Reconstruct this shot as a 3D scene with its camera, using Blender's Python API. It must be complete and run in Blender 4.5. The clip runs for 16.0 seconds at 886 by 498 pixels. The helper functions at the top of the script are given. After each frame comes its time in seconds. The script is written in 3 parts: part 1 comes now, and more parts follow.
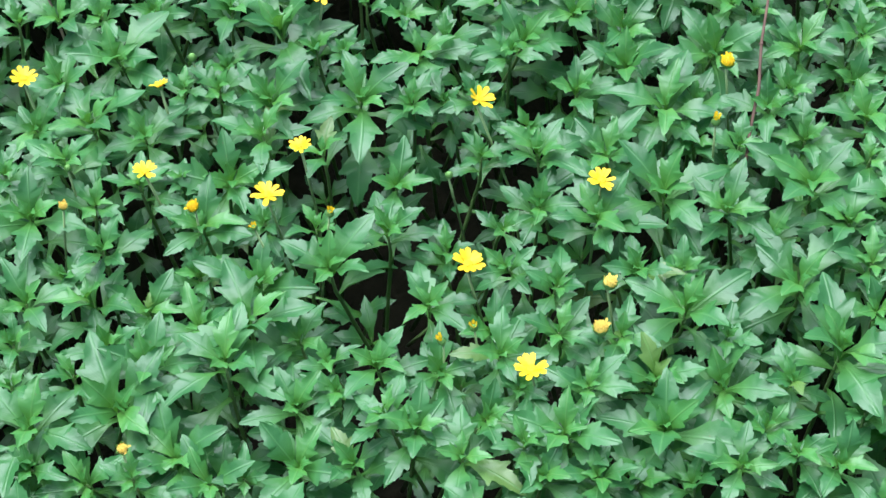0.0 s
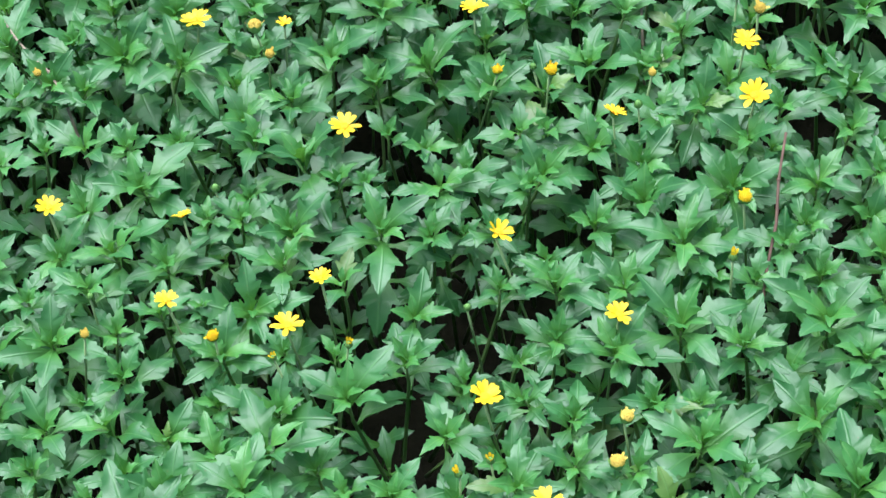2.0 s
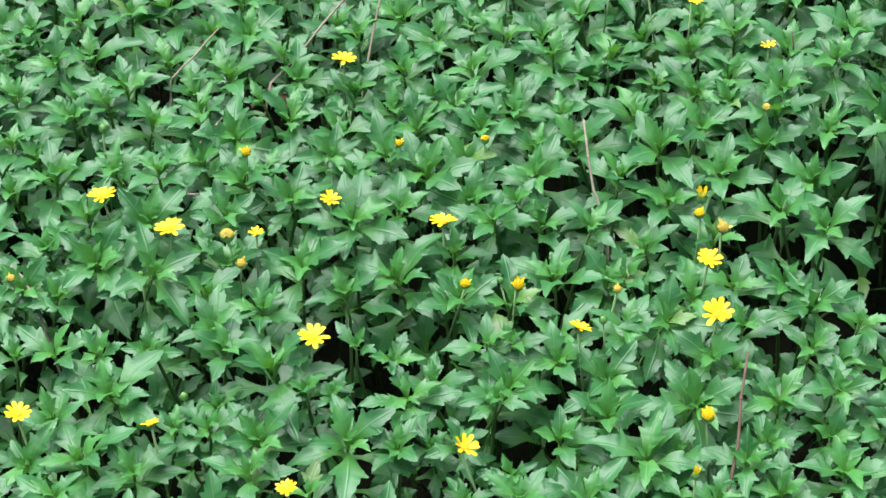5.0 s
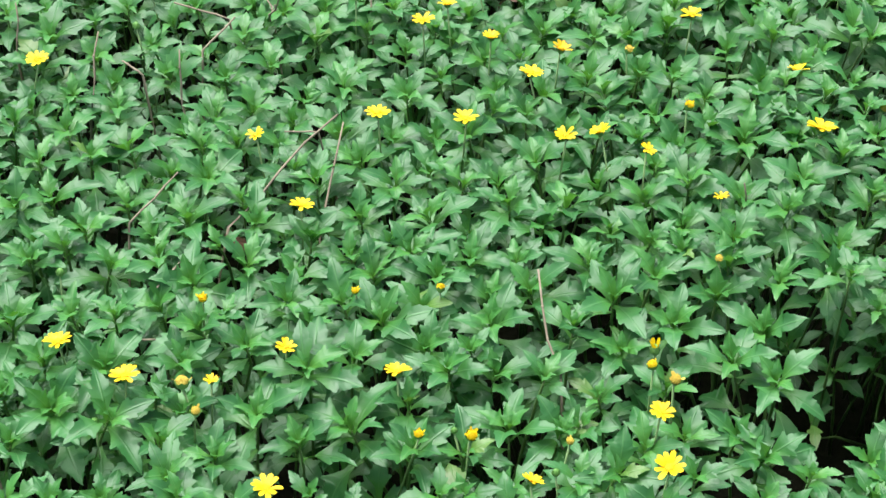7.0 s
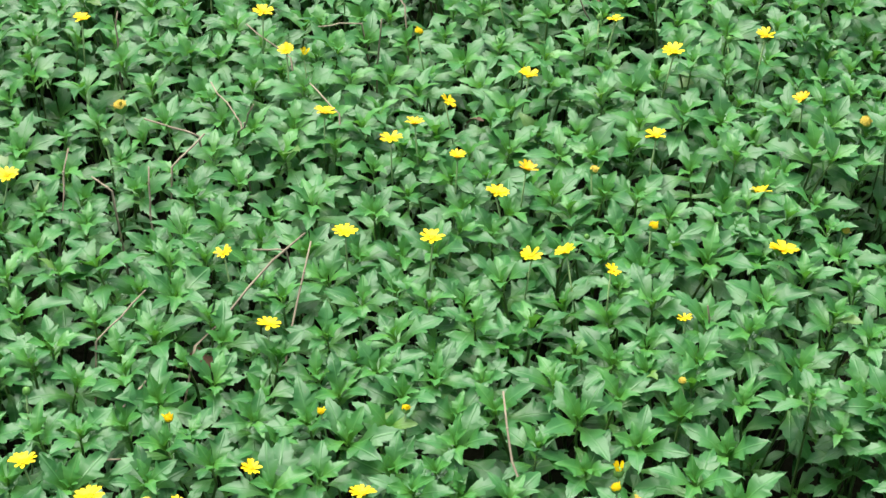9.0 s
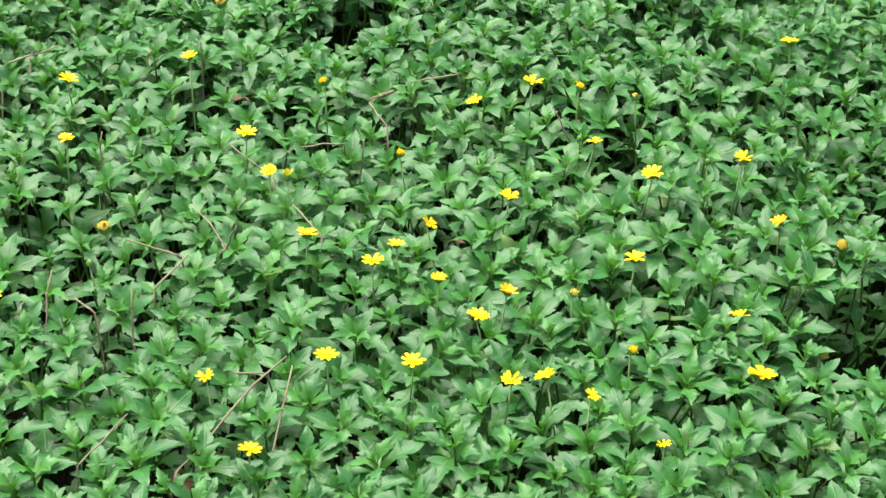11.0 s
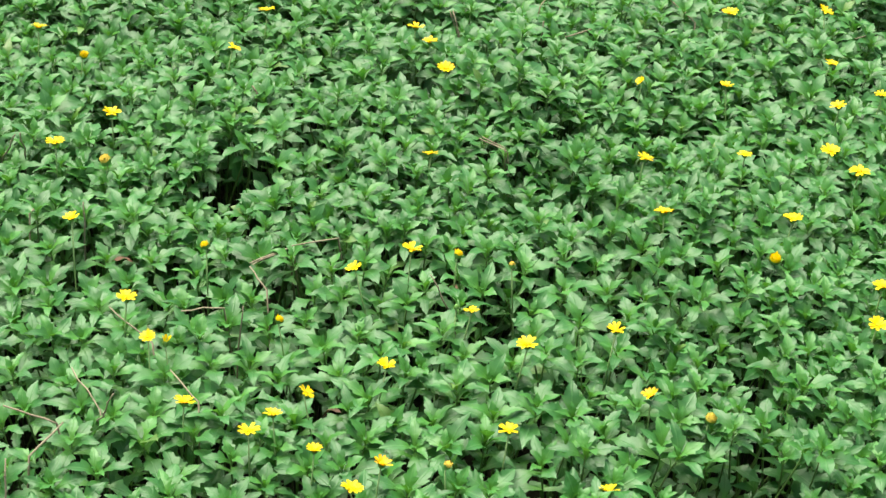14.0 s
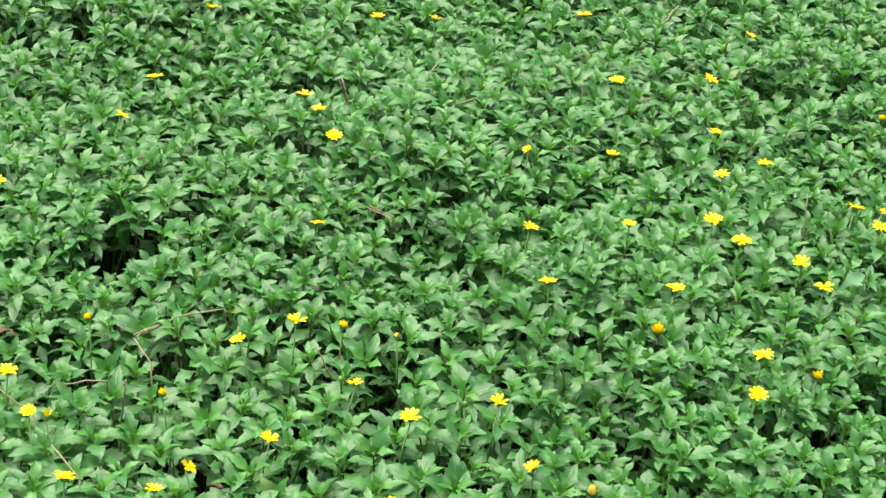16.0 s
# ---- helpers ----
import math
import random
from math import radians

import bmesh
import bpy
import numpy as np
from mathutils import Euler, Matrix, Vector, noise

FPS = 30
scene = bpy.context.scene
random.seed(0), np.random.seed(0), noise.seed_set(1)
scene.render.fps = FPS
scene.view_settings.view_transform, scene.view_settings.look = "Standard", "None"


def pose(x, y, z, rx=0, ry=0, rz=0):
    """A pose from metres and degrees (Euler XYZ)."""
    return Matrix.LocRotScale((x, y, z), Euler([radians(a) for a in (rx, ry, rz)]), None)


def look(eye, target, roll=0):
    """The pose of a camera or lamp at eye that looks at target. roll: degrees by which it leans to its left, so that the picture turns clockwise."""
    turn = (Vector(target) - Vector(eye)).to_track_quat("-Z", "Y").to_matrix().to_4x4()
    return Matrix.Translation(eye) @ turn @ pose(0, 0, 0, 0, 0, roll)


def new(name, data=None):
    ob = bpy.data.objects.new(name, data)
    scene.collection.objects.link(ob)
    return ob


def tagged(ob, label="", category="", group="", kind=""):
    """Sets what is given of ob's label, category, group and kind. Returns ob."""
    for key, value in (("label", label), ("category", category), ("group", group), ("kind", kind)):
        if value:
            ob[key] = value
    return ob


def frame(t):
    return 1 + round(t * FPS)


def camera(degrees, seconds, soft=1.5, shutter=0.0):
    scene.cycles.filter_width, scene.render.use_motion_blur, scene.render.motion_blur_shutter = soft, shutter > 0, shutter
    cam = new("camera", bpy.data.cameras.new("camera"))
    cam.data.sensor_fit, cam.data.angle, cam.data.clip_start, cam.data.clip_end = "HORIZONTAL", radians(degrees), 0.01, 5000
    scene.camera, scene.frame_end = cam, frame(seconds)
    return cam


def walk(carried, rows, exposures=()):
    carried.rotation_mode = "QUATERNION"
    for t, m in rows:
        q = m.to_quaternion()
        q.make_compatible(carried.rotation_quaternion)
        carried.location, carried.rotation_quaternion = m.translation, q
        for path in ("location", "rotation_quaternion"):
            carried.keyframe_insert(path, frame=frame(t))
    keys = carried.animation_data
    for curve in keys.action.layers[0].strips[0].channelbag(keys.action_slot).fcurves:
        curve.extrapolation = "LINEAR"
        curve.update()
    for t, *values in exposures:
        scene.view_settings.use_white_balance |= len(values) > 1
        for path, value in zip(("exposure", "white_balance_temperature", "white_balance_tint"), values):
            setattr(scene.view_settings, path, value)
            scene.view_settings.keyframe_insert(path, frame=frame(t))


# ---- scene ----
cam = camera(26.519, 16.0, soft=1.5)
PATH = [
    (0, pose(0.0000, 0.0000, 1.5000, 34.500, 2.805, -3.379)),
    (0.5, pose(0.0018, 0.0005, 1.5028, 35.157, 2.962, -3.197)),
    (1, pose(0.0035, 0.0001, 1.5056, 36.321, 3.366, -2.609)),
    (1.5, pose(0.0050, -0.0005, 1.5080, 37.534, 3.283, -2.534)),
    (2, pose(0.0059, -0.0018, 1.5107, 38.368, 3.088, -2.464)),
    (2.5, pose(0.0055, -0.0032, 1.5137, 39.469, 2.848, -2.467)),
    (3, pose(0.0031, -0.0043, 1.5174, 40.383, 2.674, -2.275)),
    (3.5, pose(0.0023, -0.0037, 1.5223, 41.090, 2.772, -1.998)),
    (4, pose(0.0017, -0.0015, 1.5290, 41.933, 2.636, -1.975)),
    (4.2, pose(0.0022, -0.0005, 1.5321, 42.322, 2.529, -2.103)),
    (6.3, pose(0.0115, 0.0183, 1.5674, 46.052, 0.612, -2.834)),
    (6.5, pose(0.0121, 0.0197, 1.5708, 46.349, 0.706, -2.811)),
    (7, pose(0.0130, 0.0230, 1.5793, 47.222, 0.380, -2.835)),
    (7.5, pose(0.0124, 0.0250, 1.5885, 47.987, 0.231, -2.838)),
    (8, pose(0.0112, 0.0261, 1.5972, 49.022, 0.056, -3.069)),
    (8.5, pose(0.0123, 0.0283, 1.6045, 49.881, -0.196, -3.176)),
    (9, pose(0.0146, 0.0318, 1.6120, 49.994, -0.570, -3.329)),
    (9.5, pose(0.0164, 0.0338, 1.6209, 51.301, -0.689, -3.216)),
    (9.7, pose(0.0166, 0.0348, 1.6250, 51.628, -0.689, -3.255)),
    (11.8, pose(0.0139, 0.0516, 1.6724, 52.853, -1.254, -3.785)),
    (12, pose(0.0145, 0.0533, 1.6781, 52.713, -1.142, -3.702)),
    (12.5, pose(0.0197, 0.0558, 1.6942, 53.637, -1.189, -3.669)),
    (13, pose(0.0271, 0.0543, 1.7087, 54.935, -1.918, -4.084)),
    (13.5, pose(0.0322, 0.0535, 1.7191, 55.472, -2.718, -4.842)),
    (14, pose(0.0309, 0.0593, 1.7293, 56.187, -3.656, -5.871)),
    (14.5, pose(0.0311, 0.0621, 1.7382, 56.485, -3.557, -5.949)),
    (15, pose(0.0372, 0.0620, 1.7462, 56.991, -4.459, -6.813)),
    (15.5, pose(0.0472, 0.0646, 1.7558, 57.661, -4.948, -7.912)),
    (16, pose(0.0580, 0.0657, 1.7652, 57.790, -5.188, -8.292)),
]
walk(cam, PATH, exposures=[(0, 2.25, 5650, 18), (8, 2.27, 6500, 8), (16, 2.31, 7400, 1)])

# ---- overcast daylight ----
world = bpy.data.worlds.new("overcast_sky")
scene.world = world
world.use_nodes = True
wn, wl = world.node_tree.nodes, world.node_tree.links
sky = wn.new("ShaderNodeTexSky")
sky.sky_type, sky.sun_disc = "NISHITA", False
sky.sun_elevation, sky.sun_rotation = radians(71), radians(-28)
sky.air_density, sky.dust_density, sky.ozone_density = 1.0, 1.0, 1.0
haze = wn.new("ShaderNodeHueSaturation")
haze.inputs["Saturation"].default_value = 0.7
wl.new(sky.outputs[0], haze.inputs["Color"])
wl.new(haze.outputs[0], wn["Background"].inputs["Color"])
wn["Background"].inputs["Strength"].default_value = 0.042
sun = new("sun", bpy.data.lights.new("sun", "SUN"))
sun.data.energy, sun.data.angle, sun.data.color = 2.35, radians(62), (1.0, 0.97, 0.92)
sun.matrix_world = look((-0.7, 1.3, 4.4), (0, 0, 0))


# ---- materials ----
def material(name):
    m = bpy.data.materials.new(name)
    m.use_nodes = True
    return m, m.node_tree.nodes, m.node_tree.links, m.node_tree.nodes["Principled BSDF"]


def math_node(n, l, op, a, b=None, c=None, clamp=False):
    k = n.new("ShaderNodeMath")
    k.operation, k.use_clamp = op, clamp
    for i, v in enumerate((a, b, c)):
        if v is None:
            continue
        if isinstance(v, (int, float)):
            k.inputs[i].default_value = v
        else:
            l.new(v, k.inputs[i])
    return k.outputs[0]


def mix_colour(n, l, fac, a, b):
    k = n.new("ShaderNodeMix")
    k.data_type = "RGBA"
    for i, v in ((0, fac), (6, a), (7, b)):
        if isinstance(v, (int, float)):
            k.inputs[i].default_value = v
        elif isinstance(v, tuple):
            k.inputs[i].default_value = (*v, 1)
        else:
            l.new(v, k.inputs[i])
    return k.outputs[2]


def noise_node(n, l, scale, detail=3.0, coord=None):
    k = n.new("ShaderNodeTexNoise")
    k.inputs["Scale"].default_value, k.inputs["Detail"].default_value = scale, detail
    if coord is not None:
        l.new(coord, k.inputs["Vector"])
    return k.outputs["Fac"]


def leaf_material(name, dark, light, vein, base, rough, glow):
    """A leaf blade: vein net along the UV map, colour that differs from leaf to leaf, light coming through."""
    m, n, l, bsdf = material(name)
    uv = n.new("ShaderNodeUVMap")
    xyz = n.new("ShaderNodeSeparateXYZ")
    l.new(uv.outputs[0], xyz.inputs[0])
    s = xyz.outputs[0]
    w = math_node(n, l, "ABSOLUTE", xyz.outputs[1])
    rib = math_node(n, l, "SUBTRACT", 1.0, math_node(n, l, "DIVIDE", w, 0.022), clamp=True)
    side = math_node(n, l, "SUBTRACT", w, math_node(n, l, "MULTIPLY", math_node(n, l, "SUBTRACT", s, 0.14), 0.62))
    side = math_node(n, l, "SUBTRACT", 1.0, math_node(n, l, "DIVIDE", math_node(n, l, "ABSOLUTE", side), 0.014), clamp=True)
    fine = math_node(n, l, "SUBTRACT", math_node(n, l, "MULTIPLY", s, 62.0), math_node(n, l, "MULTIPLY", w, 70.0))
    fine = math_node(n, l, "POWER", math_node(n, l, "ABSOLUTE", math_node(n, l, "SINE", fine)), 6.0)
    veins = math_node(n, l, "MAXIMUM", rib, math_node(n, l, "MULTIPLY", side, 0.7), clamp=True)
    net = math_node(n, l, "MAXIMUM", veins, math_node(n, l, "MULTIPLY", fine, 0.06), clamp=True)
    who = n.new("ShaderNodeObjectInfo")
    geo = n.new("ShaderNodeNewGeometry")
    rnd = math_node(n, l, "FRACT", math_node(n, l, "ADD", who.outputs["Random"], geo.outputs["Random Per Island"]))
    blotch = noise_node(n, l, 60.0, 4.0, geo.outputs["Position"])
    patch = noise_node(n, l, 2.5, 2.0, geo.outputs["Position"])
    f1 = math_node(n, l, "ADD", math_node(n, l, "MULTIPLY", rnd, 0.55), math_node(n, l, "MULTIPLY", math_node(n, l, "SUBTRACT", blotch, 0.25), 0.5), clamp=True)
    f1 = math_node(n, l, "ADD", f1, math_node(n, l, "MULTIPLY", math_node(n, l, "SUBTRACT", patch, 0.5), 0.8), clamp=True)
    col = mix_colour(n, l, f1, dark, light)
    # a few leaves are yellowing
    old = math_node(n, l, "GREATER_THAN", rnd, 0.994)
    col = mix_colour(n, l, math_node(n, l, "MULTIPLY", old, 0.45), col, (0.14, 0.17, 0.03))
    # small blemishes
    spots = n.new("ShaderNodeTexVoronoi")
    spots.inputs["Scale"].default_value = 90.0
    l.new(geo.outputs["Position"], spots.inputs["Vector"])
    spot = math_node(n, l, "LESS_THAN", spots.outputs["Distance"], 0.07)
    col = mix_colour(n, l, math_node(n, l, "MULTIPLY", spot, 0.5), col, (0.10, 0.09, 0.03))
    col = mix_colour(n, l, math_node(n, l, "MULTIPLY", veins, 0.45), col, vein)
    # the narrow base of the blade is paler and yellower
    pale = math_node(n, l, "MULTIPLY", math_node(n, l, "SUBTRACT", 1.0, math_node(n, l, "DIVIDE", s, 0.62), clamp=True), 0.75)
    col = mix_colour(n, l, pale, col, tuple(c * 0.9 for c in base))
    l.new(col, bsdf.inputs["Base Color"])
    gloss = math_node(n, l, "ADD", rough, math_node(n, l, "MULTIPLY", blotch, 0.16))
    l.new(gloss, bsdf.inputs["Roughness"])
    bsdf.inputs["Specular IOR Level"].default_value = 0.60
    bump = n.new("ShaderNodeBump")
    bump.inputs["Strength"].default_value, bump.inputs["Distance"].default_value = 0.40, 0.0012
    height = math_node(n, l, "ADD", math_node(n, l, "MULTIPLY", net, -1.0), math_node(n, l, "MULTIPLY", noise_node(n, l, 140.0, 2.0, geo.outputs["Position"]), 0.9))
    l.new(height, bump.inputs["Height"])
    l.new(bump.outputs[0], bsdf.inputs["Normal"])
    thin = n.new("ShaderNodeBsdfTranslucent")
    l.new(mix_colour(n, l, 0.5, col, glow), thin.inputs["Color"])
    blend = n.new("ShaderNodeMixShader")
    blend.inputs[0].default_value = 0.24
    l.new(bsdf.outputs[0], blend.inputs[1])
    l.new(thin.outputs[0], blend.inputs[2])
    l.new(blend.outputs[0], n["Material Output"].inputs["Surface"])
    return m


def plain_material(name, a, b, scale, rough, bump_by=0.3, distance=0.001, through_light=0.0, shine=0.3):
    m, n, l, bsdf = material(name)
    geo = n.new("ShaderNodeNewGeometry")
    who = n.new("ShaderNodeObjectInfo")
    f = noise_node(n, l, scale, 5.0, geo.outputs["Position"])
    fac = math_node(n, l, "ADD", math_node(n, l, "MULTIPLY", math_node(n, l, "SUBTRACT", f, 0.3), 1.6),
                    math_node(n, l, "MULTIPLY", math_node(n, l, "SUBTRACT", who.outputs["Random"], 0.5), 0.4), clamp=True)
    col = mix_colour(n, l, fac, a, b)
    l.new(col, bsdf.inputs["Base Color"])
    bsdf.inputs["Roughness"].default_value = rough
    bsdf.inputs["Specular IOR Level"].default_value = shine
    bump = n.new("ShaderNodeBump")
    bump.inputs["Strength"].default_value, bump.inputs["Distance"].default_value = bump_by, distance
    l.new(f, bump.inputs["Height"])
    l.new(bump.outputs[0], bsdf.inputs["Normal"])
    if through_light:
        thin = n.new("ShaderNodeBsdfTranslucent")
        l.new(col, thin.inputs["Color"])
        blend = n.new("ShaderNodeMixShader")
        blend.inputs[0].default_value = through_light
        l.new(bsdf.outputs[0], blend.inputs[1])
        l.new(thin.outputs[0], blend.inputs[2])
        l.new(blend.outputs[0], n["Material Output"].inputs["Surface"])
    return m


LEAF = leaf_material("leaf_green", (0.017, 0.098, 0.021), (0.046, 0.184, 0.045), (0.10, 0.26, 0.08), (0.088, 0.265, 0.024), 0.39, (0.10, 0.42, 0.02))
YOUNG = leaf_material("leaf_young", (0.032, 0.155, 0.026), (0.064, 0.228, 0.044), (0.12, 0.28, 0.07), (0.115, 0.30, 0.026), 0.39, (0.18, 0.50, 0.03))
STEM = plain_material("stem_green", (0.07, 0.15, 0.035), (0.12, 0.18, 0.06), 60, 0.5)
STALK = plain_material("stalk_green", (0.20, 0.32, 0.12), (0.26, 0.38, 0.15), 80, 0.5)
CALYX = plain_material("calyx_green", (0.10, 0.24, 0.05), (0.16, 0.32, 0.08), 200, 0.5)
PETAL = plain_material("petal_yellow", (0.70, 0.48, 0.003), (0.78, 0.58, 0.008), 300, 0.5, 0.2, 0.0004, 0.25)
ORANGE = plain_material("petal_orange", (0.66, 0.36, 0.004), (0.74, 0.46, 0.01), 300, 0.5, 0.2, 0.0004, 0.2)
DISC = plain_material("disc_gold", (0.66, 0.36, 0.004), (0.76, 0.47, 0.01), 700, 0.6, 0.6, 0.0006)
SPENT = plain_material("spent_brown", (0.46, 0.34, 0.05), (0.64, 0.50, 0.09), 500, 0.7, 0.6, 0.0006)
CREAM = plain_material("bud_cream", (0.62, 0.55, 0.14), (0.75, 0.62, 0.10), 400, 0.6)
TWIG = plain_material("dry_stem_tan", (0.16, 0.13, 0.09), (0.30, 0.26, 0.18), 90, 0.75, 0.5, 0.0012)
BROWN = plain_material("dry_stem_brown", (0.07, 0.042, 0.028), (0.14, 0.088, 0.058), 90, 0.75, 0.5, 0.0012)
DEAD = plain_material("dead_leaf_brown", (0.055, 0.028, 0.016), (0.13, 0.065, 0.035), 70, 0.7, 0.5, 0.001)
PALE = plain_material("leaf_underside_pale", (0.10, 0.24, 0.12), (0.16, 0.30, 0.17), 60, 0.5, 0.4, 0.001, 0.2)
# far below real soil colour: the deep shade under the leaves is painted in
SOIL = plain_material("soil_with_shade", (0.006, 0.007, 0.004), (0.016, 0.015, 0.009), 45, 1.0, 0.8, 0.01, 0.0, 0.05)


# ---- helpers for things ----
def part(name, data, mat, parent, label="", m=None):
    """Links a mesh (or a bmesh) as one object under a thing or a part."""
    if isinstance(data, bmesh.types.BMesh):
        me = bpy.data.meshes.new(name)
        data.to_mesh(me)
        data.free()
        data = me
    if not data.materials:
        data.materials.append(mat)
        for p in data.polygons:
            p.use_smooth = True
    ob = new(name, data)
    ob.parent = parent
    if m is not None:
        ob.matrix_basis = m
    if label:
        ob["label"] = label
    return ob


def tube(points, radii, sides=7, bm=None):
    """A smooth tapered tube through points."""
    bm = bm or bmesh.new()
    pts = [Vector(p) for p in points]
    rings = []
    for i, p in enumerate(pts):
        d = (pts[min(i + 1, len(pts) - 1)] - pts[max(i - 1, 0)]).normalized()
        a = d.orthogonal().normalized() if abs(d.z) < 0.9 else Vector((1, 0, 0)).cross(d).normalized()
        b = d.cross(a)
        rings.append([bm.verts.new(p + (a * math.cos(k * math.tau / sides) + b * math.sin(k * math.tau / sides)) * radii[i]) for k in range(sides)])
    for r, q in zip(rings, rings[1:]):
        for k in range(sides):
            bm.faces.new((r[k], r[(k + 1) % sides], q[(k + 1) % sides], q[k]))
    bm.faces.new(rings[0][::-1])
    bm.faces.new(rings[-1])
    return bm


# half outline of a three-lobed toothed blade: (along, half width), length 1
OUTLINE = ((0, 0.034), (0.182, 0.056), (0.314, 0.104), (0.420, 0.180), (0.478, 0.238), (0.498, 0.226), (0.552, 0.292), (0.592, 0.284), (0.608, 0.178), (0.660, 0.174), (0.722, 0.184), (0.748, 0.144),
           (0.826, 0.130), (0.848, 0.100), (0.93, 0.066), (1.0, 0.0))
SPARE = [OUTLINE[i] for i in (0, 2, 3, 4, 6, 8, 10, 11, 12, 13, 15)]
ROUGH = [OUTLINE[i] for i in (0, 2, 4, 6, 8, 10, 12, 15)]


def leaf_arrays(rng, columns, rows, lobe=1.0):
    """Vertices, faces and UVs of one leaf blade, base at the origin, lying along +x, upper side +z."""
    arch, fold, wave, phase = rng.uniform(0.48, 0.88), rng.uniform(0.15, 0.45), rng.uniform(0.02, 0.055), rng.uniform(0, 6)
    bend, skew, broad = rng.uniform(-0.10, 0.10), rng.uniform(-0.05, 0.05), rng.uniform(0.80, 1.0)
    verts, faces, uvs = [], [], []
    for s, w in rows:
        w = w * broad * rng.uniform(0.97, 1.03) * (1 + (lobe - 1) * math.exp(-((s - 0.58) / 0.07) ** 2))
        for c in columns:
            v = c * w
            shift = skew * (1 if c > 0 else -1) * abs(c) * 0.5
            x, y = s + shift * 0.3 + 0.36 * abs(v), v + bend * s * s
            z = 0.34 * s - arch * s * s + fold * abs(v) * (1 - 0.5 * s) - 1.6 * fold * v * v + wave * abs(c) * math.sin(11 * s + phase + 2 * c)
            verts.append((x, y, z))
            uvs.append((s, v))
    nc = len(columns)
    for i in range(len(rows) - 1):
        for j in range(nc - 1):
            a = i * nc + j
            faces.append((a, a + nc, a + nc + 1, a + 1)[::-1])
    return np.array(verts), faces, np.array(uvs)


def leaf_mesh(name, arrays, mat):
    v, f, uv = arrays
    me = bpy.data.meshes.new(name)
    me.from_pydata(v.tolist(), [], f)
    layer = me.uv_layers.new(name="UVMap")
    idx = np.array([i for q in f for i in q])
    layer.data.foreach_set("uv", uv[idx].ravel())
    me.materials.append(mat)
    for p in me.polygons:
        p.use_smooth = True
    return me


rng = random.Random(11)
FINE = [leaf_arrays(rng, (-1, -0.5, 0, 0.5, 1), OUTLINE, rng.choice((0.88, 0.96, 1.04, 1.1))) for _ in range(8)]
MEDIUM = [leaf_arrays(rng, (-1, 0, 1), SPARE, rng.choice((0.8, 0.95, 1.05, 1.15))) for _ in range(8)]
COARSE = [leaf_arrays(rng, (-1, 0, 1), [OUTLINE[i] for i in (0, 2, 6, 8, 10, 15)]) for _ in range(8)]
SIMPLE = [leaf_arrays(rng, (-1, 0, 1), ROUGH, rng.choice((0.8, 0.95, 1.1))) for _ in range(8)]
LEAF_MESHES = [leaf_mesh("leaf", a, LEAF) for a in FINE]
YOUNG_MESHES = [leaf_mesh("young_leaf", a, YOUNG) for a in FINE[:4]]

# mounds of the plant bed: x, y, radius, height
MOUNDS = [(0.25, 1.11, 0.1, 0.018), (0.46, 1.48, 0.12, 0.021), (0.50, 1.84, 0.14, 0.024)]


def canopy(x, y):
    """Height at which the leaf crowns stand."""
    z = 0.252 + 0.010 * math.sin(5.1 * x + 2.3 * y) + 0.008 * math.sin(9.7 * y - 3.1 * x + 1.0)
    for bx, by, br, bh in MOUNDS:
        z += bh * math.exp(-((x - bx) ** 2 + (y - by) ** 2) / br ** 2)
    return z


# hollows where the foliage opens onto deep shade: x, y, radius in millimetres
HOLLOWS = [
    [(72, 1059, 24), (-39, 1144, 24), (-115, 965, 30), (-86, 953, 24), (-18, 968, 18), (-53, 835, 27), (-82, 811, 26), (-118, 811, 18), (-386, 1085, 14), (-289, 946, 20), (333, 1092, 18), (115, 1081, 16), (-55, 1147, 24), (-19, 1127, 18), (78, 1056, 28), (-96, 1229, 18), (27, 923, 24), (-428, 1381, 16), (354, 1268, 18), (269, 1413, 16), (-177, 973, 16), (-355, 1142, 14), (250, 1436, 18), (335, 1410, 20), (378, 1382, 20), (426, 1355, 22), (294, 1284, 18), (138, 1292, 16), (328, 1282, 20), (437, 1238, 26)],
    [(-69, 1215, 18), (-253, 1530, 20), (-316, 1617, 16), (432, 1790, 24), (555, 1761, 28), (485, 1743, 24), (-218, 1907, 22), (405, 2108, 24), (-376, 1985, 24), (-337, 1948, 22), (-282, 1969, 20), (92, 2488, 26), (-142, 2647, 26), (-313, 2123, 22), (181, 2552, 22), (-19, 2126, 18), (295, 2115, 18), (723, 1925, 24), (596, 1721, 32), (558, 1753, 26), (633, 1704, 30), (639, 1771, 24), (205, 2797, 26), (141, 2834, 20), (49, 2525, 30), (170, 2566, 24), (418, 2123, 26), (589, 2343, 24), (342, 3153, 24), (-13, 3185, 30)],
    [(911, 1996, 24), (1007, 1993, 28)],
    [(-149, 1515, 24), (469, 1320, 34), (501, 1295, 34), (432, 1310, 30), (402, 1364, 22), (643, 1712, 36), (694, 1752, 36), (599, 1704, 30), (1103, 2080, 30)],
]
HOLLOWS = sum(HOLLOWS, [])


def hollow(x, y):
    """The openings are longer than wide, as the stems lean away from the path."""
    return any(((x - a / 1000) / (r / 1000)) ** 2 + ((y + 0.03 - b / 1000) / (r / 1000 + 0.03)) ** 2 < 1 for a, b, r in HOLLOWS)


